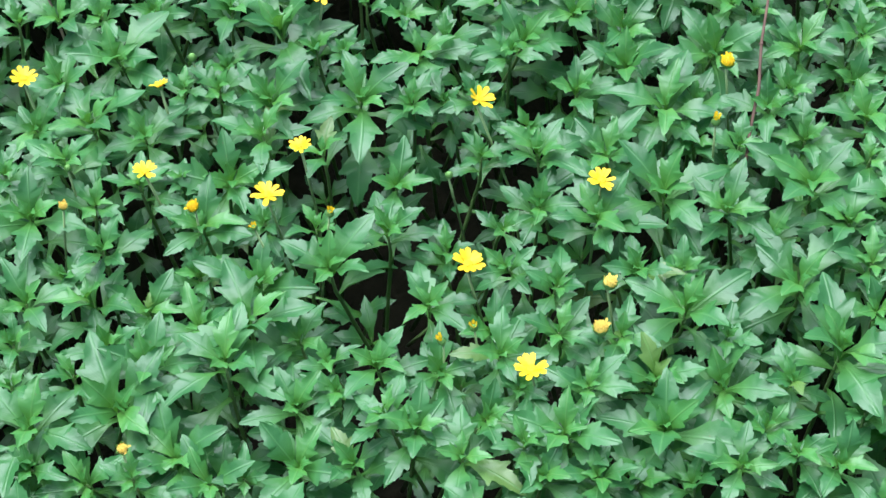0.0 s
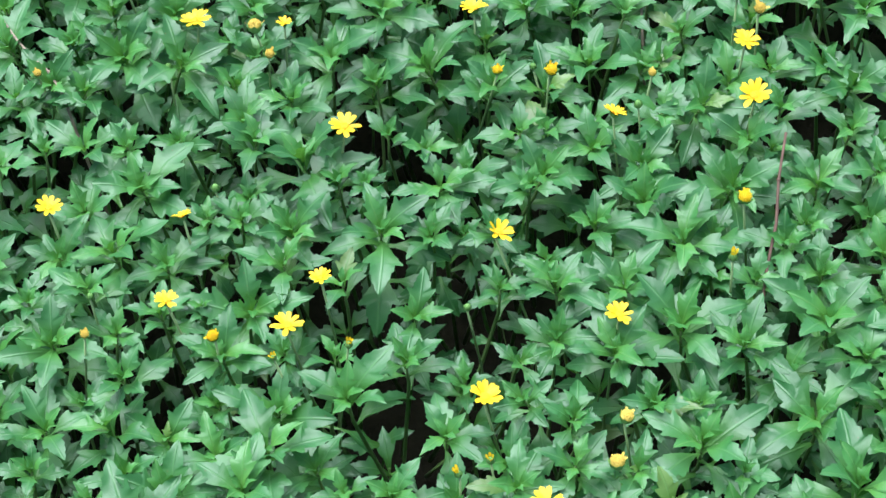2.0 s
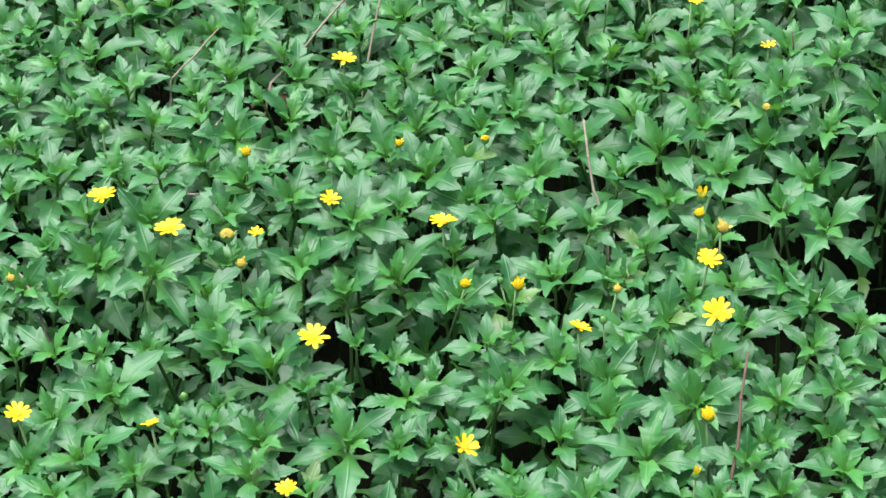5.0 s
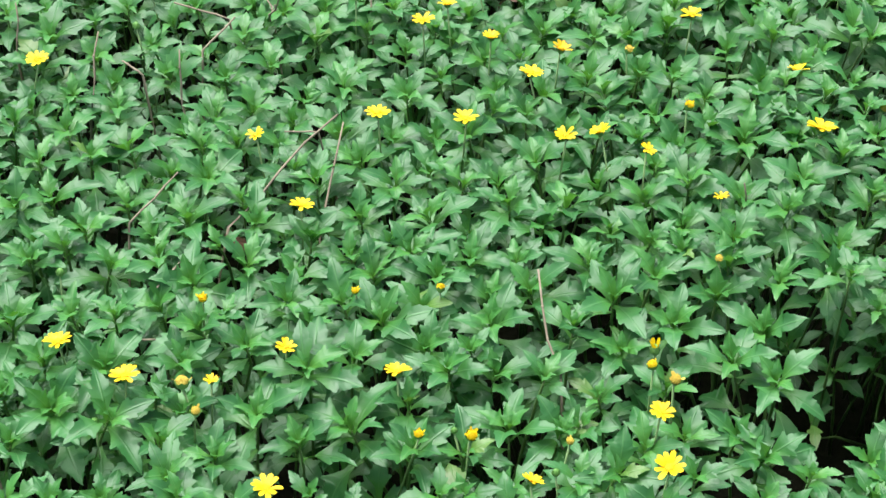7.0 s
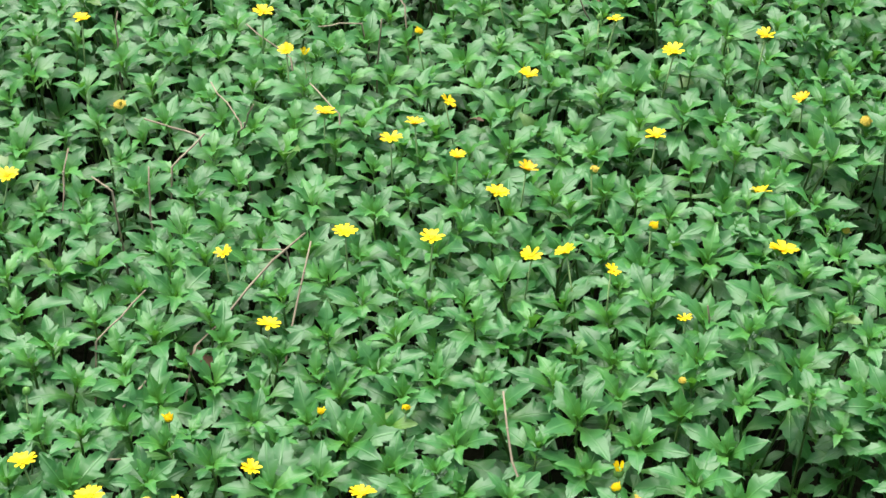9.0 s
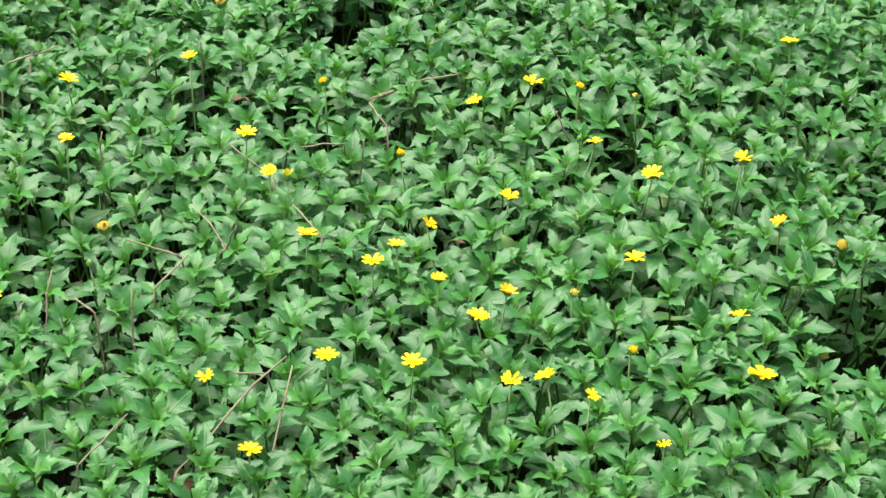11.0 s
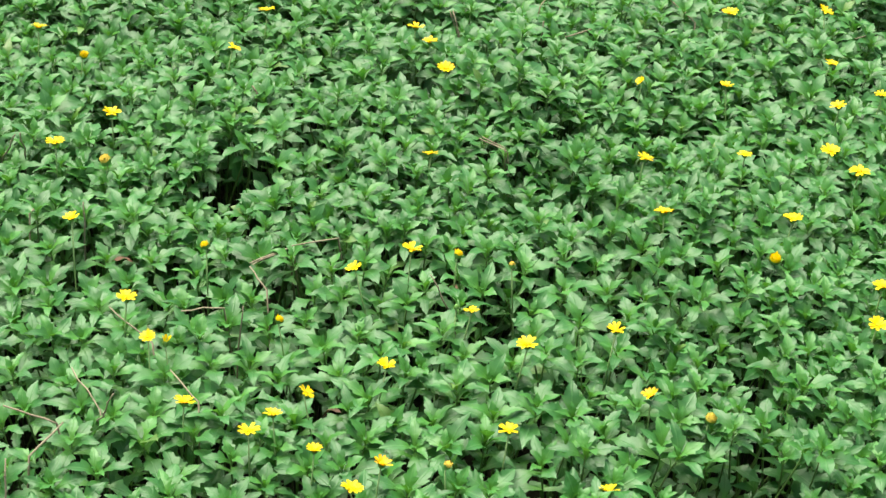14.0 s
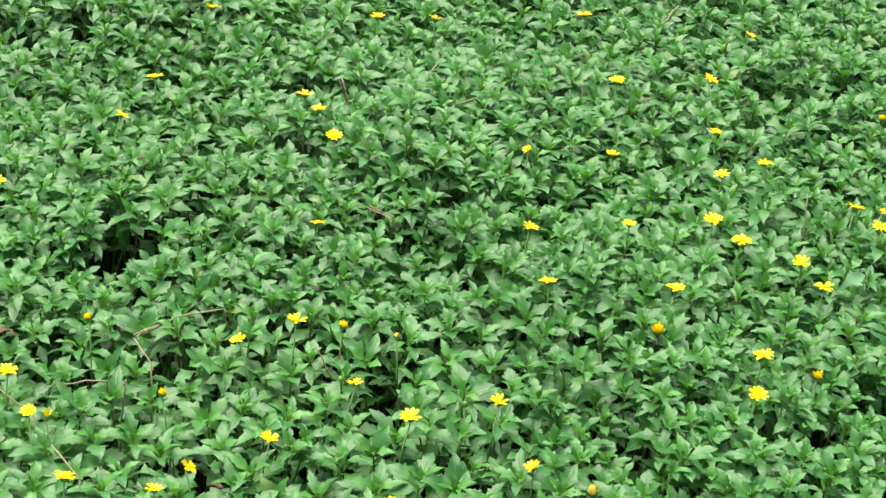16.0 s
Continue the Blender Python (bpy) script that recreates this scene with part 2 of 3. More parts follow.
def shoot_plan(rng, x, y, z, size, first=0, last=7):
    """Leaves of one upright shoot: a list of (pose, length, young, variant), from the crown down, and its stem's points."""
    spin = rng.uniform(0, math.pi)
    leanx, leany = rng.gauss(0, 0.12), rng.gauss(-0.10, 0.13)
    axis = Vector((leanx, leany, 1)).normalized()
    tip = Vector((0, 0, 1)).rotation_difference(axis).to_matrix().to_4x4()
    top = Vector((x, y, z))
    big = size * rng.uniform(0.64, 0.76)
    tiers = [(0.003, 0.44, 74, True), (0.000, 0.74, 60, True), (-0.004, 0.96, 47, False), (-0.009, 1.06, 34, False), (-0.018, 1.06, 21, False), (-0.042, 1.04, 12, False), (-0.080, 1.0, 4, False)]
    leaves = []
    for k, (drop, scale, up, young) in enumerate(tiers):
        if not first <= k < last:
            continue
        node = top + axis * drop
        for side in (0, 1):
            if k > 4 and rng.random() < 0.35:
                continue
            a = spin + k * 1.42 + side * math.pi + rng.gauss(0, 0.16)
            length = big * scale * rng.uniform(0.82, 1.12)
            e = radians(up + rng.gauss(0, 9))
            m = Matrix.Translation(node) @ tip @ Matrix.Rotation(a, 4, "Z") @ Matrix.Rotation(-e, 4, "Y") @ Matrix.Rotation(rng.gauss(0, 0.16), 4, "X") @ Matrix.Scale(length, 4)
            reach = m @ Vector((0.6, 0, 0))
            if k > 2 and hollow(reach.x, reach.y):
                continue
            leaves.append((m, young, rng.randrange(8)))
    foot = Vector((x - leanx * 0.25 + rng.gauss(0, 0.02), y - leany * 0.12 + rng.gauss(0, 0.02), 0))
    stem = [foot, foot.lerp(top, 0.45) + Vector((rng.gauss(0, 0.008), rng.gauss(0, 0.008), 0)), top - axis * 0.03, top + axis * 0.003]
    return leaves, stem


def stem_arrays(stem, r, sides):
    bm = tube(stem, [r * 1.2, r, r * 0.8, r * 0.5], sides)
    bm.verts.index_update()
    v = np.array([q.co[:] for q in bm.verts])
    f = [tuple(q.index for q in p.verts) for p in bm.faces]
    bm.free()
    return v, f


class Pile:
    """Collects many leaves and stems into one mesh."""

    def __init__(self):
        self.v, self.f, self.uv, self.mat, self.n = [], [], [], [], 0

    def add(self, v, f, uv, mat):
        self.v.append(v)
        for q in f:
            self.f.append(tuple(i + self.n for i in q))
        self.uv.append(uv)
        self.mat += [mat] * len(f)
        self.n += len(v)

    def shoot(self, plan, leaves, sides):
        for m, young, k in plan[0]:
            v, f, uv = leaves[k % len(leaves)]
            a = np.array(m)
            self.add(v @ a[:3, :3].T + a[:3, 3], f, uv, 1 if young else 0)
        v, f = stem_arrays(plan[1], 0.0016, sides)
        self.add(v, f, np.zeros((len(v), 2)), 2)

    def build(self, name):
        me = bpy.data.meshes.new(name)
        me.from_pydata(np.concatenate(self.v).tolist(), [], self.f)
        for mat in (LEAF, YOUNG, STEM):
            me.materials.append(mat)
        me.polygons.foreach_set("material_index", np.array(self.mat, dtype=np.int32))
        me.polygons.foreach_set("use_smooth", np.ones(len(self.f), dtype=bool))
        uv = np.concatenate(self.uv)
        idx = np.empty(len(me.loops), dtype=np.int32)
        me.loops.foreach_get("vertex_index", idx)
        me.uv_layers.new(name="UVMap").data.foreach_set("uv", uv[idx].ravel())
        return new(name, me)


# ---- ground ----
bm = bmesh.new()
steps = [-400, -60, -12, -5] + [(-3.0 + 0.1 * i) for i in range(1, 90)] + [9, 16, 60, 400]
grid = [[bm.verts.new((x, y, (0.02 * noise.noise((x * 3, y * 3, 0)) if abs(x) < 3 and -1 < y < 6 else 0) - 0.01)) for x in steps] for y in steps]
for r, q in zip(grid, grid[1:]):
    for k in range(len(steps) - 1):
        bm.faces.new((r[k], r[k + 1], q[k + 1], q[k]))
me = bpy.data.meshes.new("ground")
bm.to_mesh(me)
bm.free()
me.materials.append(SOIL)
tagged(new("ground", me), "bare soil below the plants, coloured near-black for the shade there", "ground", kind="structure")

# ---- shoots of the trailing daisy, strip by strip away from the viewer: x, y, spread in millimetres ----
SHOOTS = [
    [(161, 631, 51), (267, 634, 64), (195, 633, 56), (91, 636, 51), (121, 638, 58), (50, 638, 51), (239, 645, 47), (-7, 656, 55), (39, 662, 47), (-87, 663, 55), (-196, 664, 56), (-252, 665, 47), (-171, 665, 38), (-129, 667, 64), (218, 669, 56), (144, 668, 76), (70, 669, 72), (-290, 673, 57), (296, 679, 57), (-40, 677, 60), (-330, 682, 48), (-60, 688, 47), (-222, 689, 73), (12, 692, 56), (90, 701, 51), (245, 706, 44), (194, 708, 73), (-129, 713, 60), (143, 716, 70), (-332, 715, 71), (40, 718, 38), (283, 723, 97)],
    [(-97, 725, 43), (-266, 728, 75), (-19, 737, 56), (-66, 738, 61), (27, 743, 56), (201, 747, 44), (120, 747, 43), (-181, 748, 70), (-104, 755, 39), (74, 760, 48), (-352, 759, 40), (-241, 762, 76), (-303, 763, 44), (321, 767, 49), (173, 774, 75), (23, 779, 57), (-127, 782, 57), (-164, 787, 75), (-280, 793, 54), (266, 797, 91), (-352, 795, 41), (75, 798, 53), (-204, 797, 62), (324, 807, 50), (141, 812, 44), (178, 820, 49), (40, 825, 49), (-247, 824, 54), (-293, 833, 59), (-345, 834, 60), (-101, 838, 76), (-159, 840, 68)],
    [(313, 845, 60), (252, 849, 59), (-207, 853, 50), (115, 862, 68), (-7, 862, 45), (220, 867, 59), (38, 866, 41), (-319, 868, 52), (-284, 874, 52), (-54, 876, 59), (-111, 879, 54), (291, 887, 84), (171, 890, 87), (70, 889, 50), (-203, 889, 60), (-153, 893, 37), (344, 914, 43), (-45, 919, 69), (-346, 918, 63), (-295, 928, 53), (72, 931, 61), (130, 938, 66), (240, 938, 48), (-257, 941, 48), (298, 950, 53), (-223, 948, 33), (-184, 949, 81), (27, 954, 43), (205, 958, 43), (-368, 957, 39), (-316, 961, 53), (-105, 963, 52)],
    [(354, 968, 63), (269, 972, 53), (69, 975, 43), (184, 980, 77), (-155, 988, 58), (212, 995, 48), (-255, 995, 58), (292, 1001, 53), (-28, 1002, 58), (112, 1007, 58), (-71, 1010, 72), (26, 1012, 43), (-301, 1011, 74), (-348, 1012, 55), (0, 1018, 39), (-148, 1025, 63), (157, 1031, 73), (-192, 1041, 54), (-222, 1041, 39), (234, 1044, 73), (60, 1048, 49), (310, 1049, 69), (366, 1060, 55), (-328, 1058, 60), (-18, 1060, 64), (-82, 1064, 34), (-187, 1069, 45), (71, 1073, 69), (-108, 1074, 54), (158, 1075, 64), (-280, 1077, 70), (5, 1078, 54)],
    [(-137, 1093, 85), (-28, 1099, 50), (-294, 1120, 46), (-331, 1121, 66), (-62, 1122, 45), (288, 1125, 56), (217, 1127, 65), (183, 1128, 56), (-370, 1129, 46), (-249, 1131, 46), (362, 1169, 64), (-149, 1169, 63), (250, 1172, 63), (34, 1175, 68), (82, 1180, 63), (-71, 1180, 58), (-201, 1187, 69), (-397, 1188, 59), (-339, 1196, 54), (173, 1201, 64), (342, 1200, 65), (125, 1204, 74), (-23, 1207, 85), (-371, 1206, 60), (-249, 1210, 75), (195, 1211, 59), (-112, 1223, 90), (32, 1234, 59), (-182, 1234, 59), (-304, 1234, 76), (385, 1243, 72), (215, 1247, 49)],
    [(-209, 1249, 49), (281, 1252, 71), (162, 1253, 60), (-413, 1257, 61), (-354, 1259, 60), (71, 1263, 65), (-64, 1266, 81), (116, 1272, 71), (350, 1276, 94), (-340, 1279, 61), (-258, 1281, 66), (-20, 1283, 60), (-185, 1291, 55), (95, 1295, 55), (-319, 1299, 72), (-123, 1304, 55), (52, 1303, 66), (244, 1306, 72), (-425, 1317, 62), (-167, 1328, 66), (391, 1326, 74), (198, 1331, 62), (299, 1332, 84), (118, 1333, 78), (10, 1334, 77), (-398, 1344, 68), (-63, 1343, 61), (-253, 1347, 61), (-146, 1345, 61), (-296, 1358, 62), (-357, 1359, 80), (49, 1356, 62)],
    [(-28, 1358, 72), (241, 1360, 80), (-212, 1372, 62), (348, 1371, 92), (-85, 1374, 62), (121, 1386, 68), (416, 1391, 69), (162, 1394, 68), (-306, 1400, 40), (363, 1400, 63), (-180, 1401, 74), (288, 1403, 93), (66, 1403, 68), (-78, 1418, 86), (2, 1420, 68), (225, 1423, 76), (102, 1427, 63), (482, 1430, 94), (373, 1429, 64), (-126, 1432, 63), (151, 1433, 63), (-215, 1436, 57), (324, 1441, 53), (-267, 1441, 70), (42, 1444, 63), (-20, 1445, 63), (-351, 1456, 59), (290, 1450, 66), (-61, 1462, 65), (434, 1464, 71), (-446, 1467, 66), (-155, 1463, 53)],
    [(-315, 1470, 54), (21, 1470, 65), (-410, 1481, 66), (329, 1478, 60), (254, 1483, 72), (-349, 1490, 60), (392, 1487, 72), (182, 1487, 66), (-296, 1488, 66), (-9, 1488, 60), (63, 1488, 66), (104, 1488, 66), (-120, 1489, 66), (531, 1494, 67), (-226, 1492, 66), (-91, 1498, 53), (458, 1503, 66), (207, 1504, 72), (-192, 1510, 66), (148, 1514, 78), (293, 1518, 73), (-372, 1532, 67), (343, 1536, 67), (508, 1547, 81), (-338, 1549, 74), (139, 1552, 67), (102, 1552, 67), (-260, 1553, 61), (29, 1553, 73), (-56, 1554, 61), (249, 1554, 92), (-172, 1568, 67)],
    [(553, 1574, 63), (66, 1581, 68), (-80, 1585, 62), (185, 1588, 68), (412, 1597, 81), (-7, 1604, 68), (-301, 1606, 75), (342, 1614, 69), (-260, 1625, 82), (300, 1625, 63), (-181, 1632, 63), (382, 1633, 63), (-144, 1642, 63), (259, 1643, 51), (114, 1643, 63), (76, 1655, 69), (222, 1657, 64), (26, 1657, 63), (-31, 1659, 77), (-332, 1662, 64), (-389, 1665, 58), (325, 1671, 70), (141, 1674, 58), (-201, 1676, 58), (180, 1682, 70), (-82, 1683, 64), (552, 1691, 79), (-374, 1696, 65), (-171, 1697, 58), (-280, 1702, 58), (272, 1703, 58), (450, 1703, 85)],
    [(498, 1720, 66), (-332, 1726, 59), (47, 1724, 72), (203, 1725, 65), (-69, 1729, 65), (-127, 1730, 59), (353, 1729, 79), (314, 1734, 73), (-24, 1738, 72), (256, 1740, 65), (153, 1742, 65), (-161, 1753, 59), (583, 1755, 74), (529, 1755, 73), (-290, 1756, 53), (-225, 1760, 59), (471, 1760, 73), (622, 1762, 68), (421, 1766, 73), (88, 1769, 59), (566, 1772, 81), (-109, 1775, 59), (-376, 1780, 67), (234, 1778, 60), (454, 1792, 68), (-17, 1796, 80), (-215, 1798, 60), (-314, 1805, 68), (-186, 1803, 54), (49, 1806, 60), (503, 1806, 61), (311, 1808, 74)],
    [(358, 1817, 61), (-248, 1820, 54), (-140, 1820, 74), (273, 1823, 75), (104, 1828, 61), (-367, 1835, 69), (213, 1841, 75), (-57, 1843, 62), (471, 1849, 69), (-417, 1853, 55), (-224, 1853, 54), (85, 1848, 62), (-118, 1855, 62), (4, 1854, 69), (-318, 1858, 48), (555, 1858, 76), (373, 1858, 76), (428, 1867, 69), (251, 1866, 76), (-279, 1873, 48), (-94, 1873, 69), (-198, 1875, 55), (38, 1877, 62), (302, 1877, 84), (-380, 1884, 63), (128, 1881, 63), (-46, 1886, 63), (197, 1886, 63), (607, 1890, 71), (639, 1893, 64), (93, 1893, 63), (-132, 1898, 63)],
    [(-3, 1900, 63), (221, 1907, 70), (333, 1914, 92), (59, 1916, 64), (-390, 1930, 64), (-144, 1927, 70), (378, 1932, 79), (-33, 1948, 64), (-221, 1958, 71), (450, 1951, 86), (-305, 1965, 79), (-97, 1964, 57), (188, 1957, 65), (110, 1961, 65), (410, 1963, 80), (-11, 1971, 58), (25, 1972, 65), (-370, 1986, 72), (550, 1978, 74), (351, 1993, 66), (75, 1995, 72), (697, 2004, 83), (-61, 2004, 65), (-260, 2012, 72), (273, 2009, 74), (-90, 2014, 72), (-176, 2029, 80), (326, 2026, 74), (216, 2026, 74), (171, 2028, 66), (-204, 2039, 66), (-141, 2043, 66)],
    [(513, 2046, 75), (582, 2060, 76), (-322, 2070, 75), (-3, 2062, 66), (100, 2064, 74), (450, 2071, 67), (-380, 2084, 68), (48, 2076, 67), (-230, 2089, 67), (356, 2083, 60), (285, 2090, 67), (-121, 2108, 67), (-77, 2109, 67), (-10, 2110, 60), (-276, 2126, 68), (678, 2114, 78), (617, 2116, 78), (253, 2117, 68), (389, 2117, 76), (-188, 2118, 75), (201, 2119, 68), (504, 2121, 69), (567, 2131, 69), (164, 2132, 61), (80, 2134, 68), (43, 2148, 69), (316, 2147, 69), (-32, 2148, 69), (-391, 2182, 61), (729, 2168, 79), (-138, 2174, 69), (457, 2173, 70)],
    [(366, 2180, 62), (679, 2192, 72), (561, 2194, 71), (136, 2195, 70), (515, 2195, 71), (-350, 2213, 62), (-274, 2201, 62), (268, 2198, 70), (-229, 2201, 70), (6, 2200, 70), (407, 2202, 62), (191, 2205, 62), (627, 2206, 72), (91, 2210, 62), (-55, 2215, 62), (45, 2226, 62), (-409, 2263, 64), (-324, 2248, 71), (-118, 2246, 62), (-194, 2247, 63)],
]
placed = [(x / 1000, y / 1000, s / 1000) for strip in SHOOTS for x, y, s in strip]
rng = random.Random(5)
first = True
pile = Pile()
for i, (x, y, s) in enumerate(placed):
    plan = shoot_plan(rng, x, y, canopy(x, y) + rng.gauss(0, 0.008), 1.05 * min(s, 0.078 - 0.018 * min(1, max(0, y - 1.2))))
    if i < 300:
        root = new("daisy_shoot")
        root.location = plan[1][0]
        root.empty_display_size = 0.02
        back = Matrix.Translation(-plan[1][0])
        tagged(root, "upright green shoot with three-lobed toothed leaves rooted in soil", "plant", "shoots of the plant bed")
        part("stem", tube([p - plan[1][0] for p in plan[1]], [0.0022, 0.0019, 0.0016, 0.001], 6), STEM, root)
        for m, young, k in plan[0]:
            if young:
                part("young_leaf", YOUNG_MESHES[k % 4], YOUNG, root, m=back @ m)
            else:
                part("leaf", LEAF_MESHES[k], LEAF, root, m=back @ m)
    else:
        pile.shoot(plan, MEDIUM, 5)

# cells for quick distance checks
cells, low_cells = {}, {}


def put(where, x, y):
    where.setdefault((int(x // 0.1), int(y // 0.1)), []).append((x, y))


def near(where, x, y, d):
    cx, cy = int(x // 0.1), int(y // 0.1)
    return any((x - a) ** 2 + (y - b) ** 2 < d * d for i in (-1, 0, 1) for j in (-1, 0, 1) for a, b in where.get((cx + i, cy + j), ()))


for x, y, s in placed:
    put(cells, x, y)


def seen(x, y):
    return -0.60 - 0.02 * y < x < max(0.56, 0.32 + 0.46 * y) and y < 4.1


# lower shoots between the tall ones
for k in range(28000):
    x, y = rng.uniform(-0.68, 2.22), rng.uniform(0.5, 4.1)
    close = near(cells, x, y, 0.075)
    if seen(x, y) and not (hollow(x, y) and rng.random() < 0.15) and not near(cells, x, y, 0.026) and not near(low_cells, x, y, 0.032 if close else 0.042):
        put(low_cells, x, y)
        pile.shoot(shoot_plan(rng, x, y, canopy(x, y) - (rng.uniform(0.14, 0.19) if hollow(x, y) else rng.uniform(0.07, 0.14) if close else rng.uniform(0.05, 0.11)), rng.uniform(0.050, 0.062), 2, 6), MEDIUM if y < 1.2 else SIMPLE if y < 1.7 else COARSE, 4)

# the rest of the bed
far = Pile()


def fill(x0, x1, y0, y1, spacing, inside):
    y, row = y0, 0
    while y < y1:
        x = x0 + (row % 2) * spacing / 2
        while x < x1:
            px, py = x + rng.gauss(0, 0.25 * spacing), y + rng.gauss(0, 0.22 * spacing)
            x += spacing
            if seen(px, py) != inside or near(cells, px, py, 0.044) or hollow(px, py):
                continue
            h = canopy(px, py) + rng.gauss(0, 0.015) + 0.03 * noise.noise((px * 3, py * 3, 2.0))
            if noise.noise((px * 7.0, py * 6.0, 7.0)) < -0.4:
                h -= 0.04
            if inside:
                pile.shoot(shoot_plan(rng, px, py, h, rng.uniform(0.050, 0.065), 0, 6 if rng.random() < 0.3 else 5), MEDIUM if py < 1.7 else SIMPLE if py < 2.5 else COARSE, 4)
            else:
                far.shoot(shoot_plan(rng, px, py, h, rng.uniform(0.066, 0.078), 2, 5), COARSE, 3)
        y += spacing * 0.87
        row += 1


fill(-0.70, 2.25, 0.45, 4.12, 0.0365, True)
fill(-1.4, 2.7, 0.40, 5.4, 0.062, False)
tagged(pile.build("ground_cover"), "dense green trailing daisy foliage covering the soil", "ground cover", kind="stuff")
tagged(far.build("ground_cover"), "green trailing daisy foliage further along the bed", "ground cover", kind="stuff")


# ---- flowers ----
def petal_mesh(rng, name, mat):
    """One ray floret, length 1 along +x, notched at its tip."""
    bm = bmesh.new()
    rows = ((0, 0.085), (0.2, 0.148), (0.45, 0.192), (0.7, 0.198), (0.88, 0.170), (1.0, 0.112))
    arch, cup = rng.uniform(0.05, 0.25), rng.uniform(0.2, 0.6)
    grid = []
    for s, w in rows:
        line = []
        for c in (-1, -0.5, 0, 0.5, 1):
            notch = (0.07 if c in (-0.5, 0.5) else 0.0 if c == 0 else 0.09) * (1 if s == 1.0 else 0)
            line.append(bm.verts.new((s - notch, c * w, 0.12 * s - arch * s * s + cup * (c * w) ** 2 + 0.012 * math.cos(c * 6.28))))
        grid.append(line)
    for r, q in zip(grid, grid[1:]):
        for k in range(4):
            bm.faces.new((r[k], q[k], q[k + 1], r[k + 1])[::-1])
    me = bpy.data.meshes.new(name)
    bm.to_mesh(me)
    bm.free()
    me.materials.append(mat)
    for p in me.polygons:
        p.use_smooth = True
    return me


def disc_mesh(name, mat, tall=0.5):
    """A dome of small florets, radius 1."""
    bm = bmesh.new()
    n = 46
    for i in range(n):
        a, r = i * 2.39996, math.sqrt((i + 0.5) / n)
        c = Vector((r * math.cos(a), r * math.sin(a), tall * math.sqrt(max(0, 1 - r * r * 0.9))))
        up = Vector((c.x * 0.6, c.y * 0.6, 1)).normalized()
        side = up.orthogonal().normalized()
        other = up.cross(side)
        tip = bm.verts.new(c + up * 0.14)
        ring = [bm.verts.new(c - up * 0.10 + (side * math.cos(k * math.tau / 5) + other * math.sin(k * math.tau / 5)) * 0.17) for k in range(5)]
        for k in range(5):
            bm.faces.new((ring[k], ring[(k + 1) % 5], tip))
    rings = []
    for r, z in ((1.0, -0.1), (0.98, 0.12), (0.75, tall * 0.62), (0.4, tall * 0.85), (0.05, tall * 0.95)):
        rings.append([bm.verts.new((r * math.cos(k * math.tau / 12), r * math.sin(k * math.tau / 12), z)) for k in range(12)])
    for r, q in zip(rings, rings[1:]):
        for k in range(12):
            bm.faces.new((r[k], r[(k + 1) % 12], q[(k + 1) % 12], q[k]))
    me = bpy.data.meshes.new(name)
    bm.to_mesh(me)
    bm.free()
    me.materials.append(mat)
    return me


def calyx_mesh(name, mat, closed):
    """A green cup of pointed bracts, radius 1 at its rim; closed: drawn together into a bud."""
    bm = bmesh.new()
    prof = ((0.12, -1.25), (0.55, -1.05), (0.9, -0.6), (1.0, -0.1)) if not closed else ((0.15, -1.2), (0.75, -0.9), (1.0, -0.2), (0.85, 0.5), (0.45, 1.0), (0.1, 1.2))
    rings = [[bm.verts.new((r * math.cos(k * math.tau / 10), r * math.sin(k * math.tau / 10), z)) for k in range(10)] for r, z in prof]
    for r, q in zip(rings, rings[1:]):
        for k in range(10):
            bm.faces.new((r[k], r[(k + 1) % 10], q[(k + 1) % 10], q[k]))
    for k in range(6):
        a = k * math.tau / 6
        u, t = Vector((math.cos(a), math.sin(a), 0)), Vector((-math.sin(a), math.cos(a), 0))
        if closed:
            pts = (u * 0.9 + t * 0.4 + Vector((0, 0, -0.7)), u * 0.9 - t * 0.4 + Vector((0, 0, -0.7)), u * 1.12 - t * 0.42, u * 1.12 + t * 0.42, u * 0.7 + Vector((0, 0, 1.15)))
        else:
            pts = (u * 0.8 + t * 0.4 + Vector((0, 0, -0.8)), u * 0.8 - t * 0.4 + Vector((0, 0, -0.8)), u * 1.15 - t * 0.42 + Vector((0, 0, -0.1)), u * 1.15 + t * 0.42 + Vector((0, 0, -0.1)), u * 1.45 + Vector((0, 0, 0.3)))
        v = [bm.verts.new(p) for p in pts]
        bm.faces.new((v[0], v[1], v[2], v[3]))
        bm.faces.new((v[3], v[2], v[4]))
    me = bpy.data.meshes.new(name)
    bm.to_mesh(me)
    bm.free()
    me.materials.append(mat)
    for p in me.polygons:
        p.use_smooth = True
    return me


rng = random.Random(23)
PETALS = [petal_mesh(rng, "petal", PETAL) for _ in range(5)]
ORANGE_PETALS = [petal_mesh(rng, "petal", ORANGE) for _ in range(3)]
SPENT_PETALS = [petal_mesh(rng, "petal", SPENT) for _ in range(2)]
GOLD_DISC, YELLOW_DISC, SPENT_DISC = disc_mesh("disc", DISC), disc_mesh("disc", PETAL, 0.7), disc_mesh("disc", SPENT, 0.8)
CUP, BUD = calyx_mesh("calyx", CALYX, False), calyx_mesh("bud", CALYX, True)


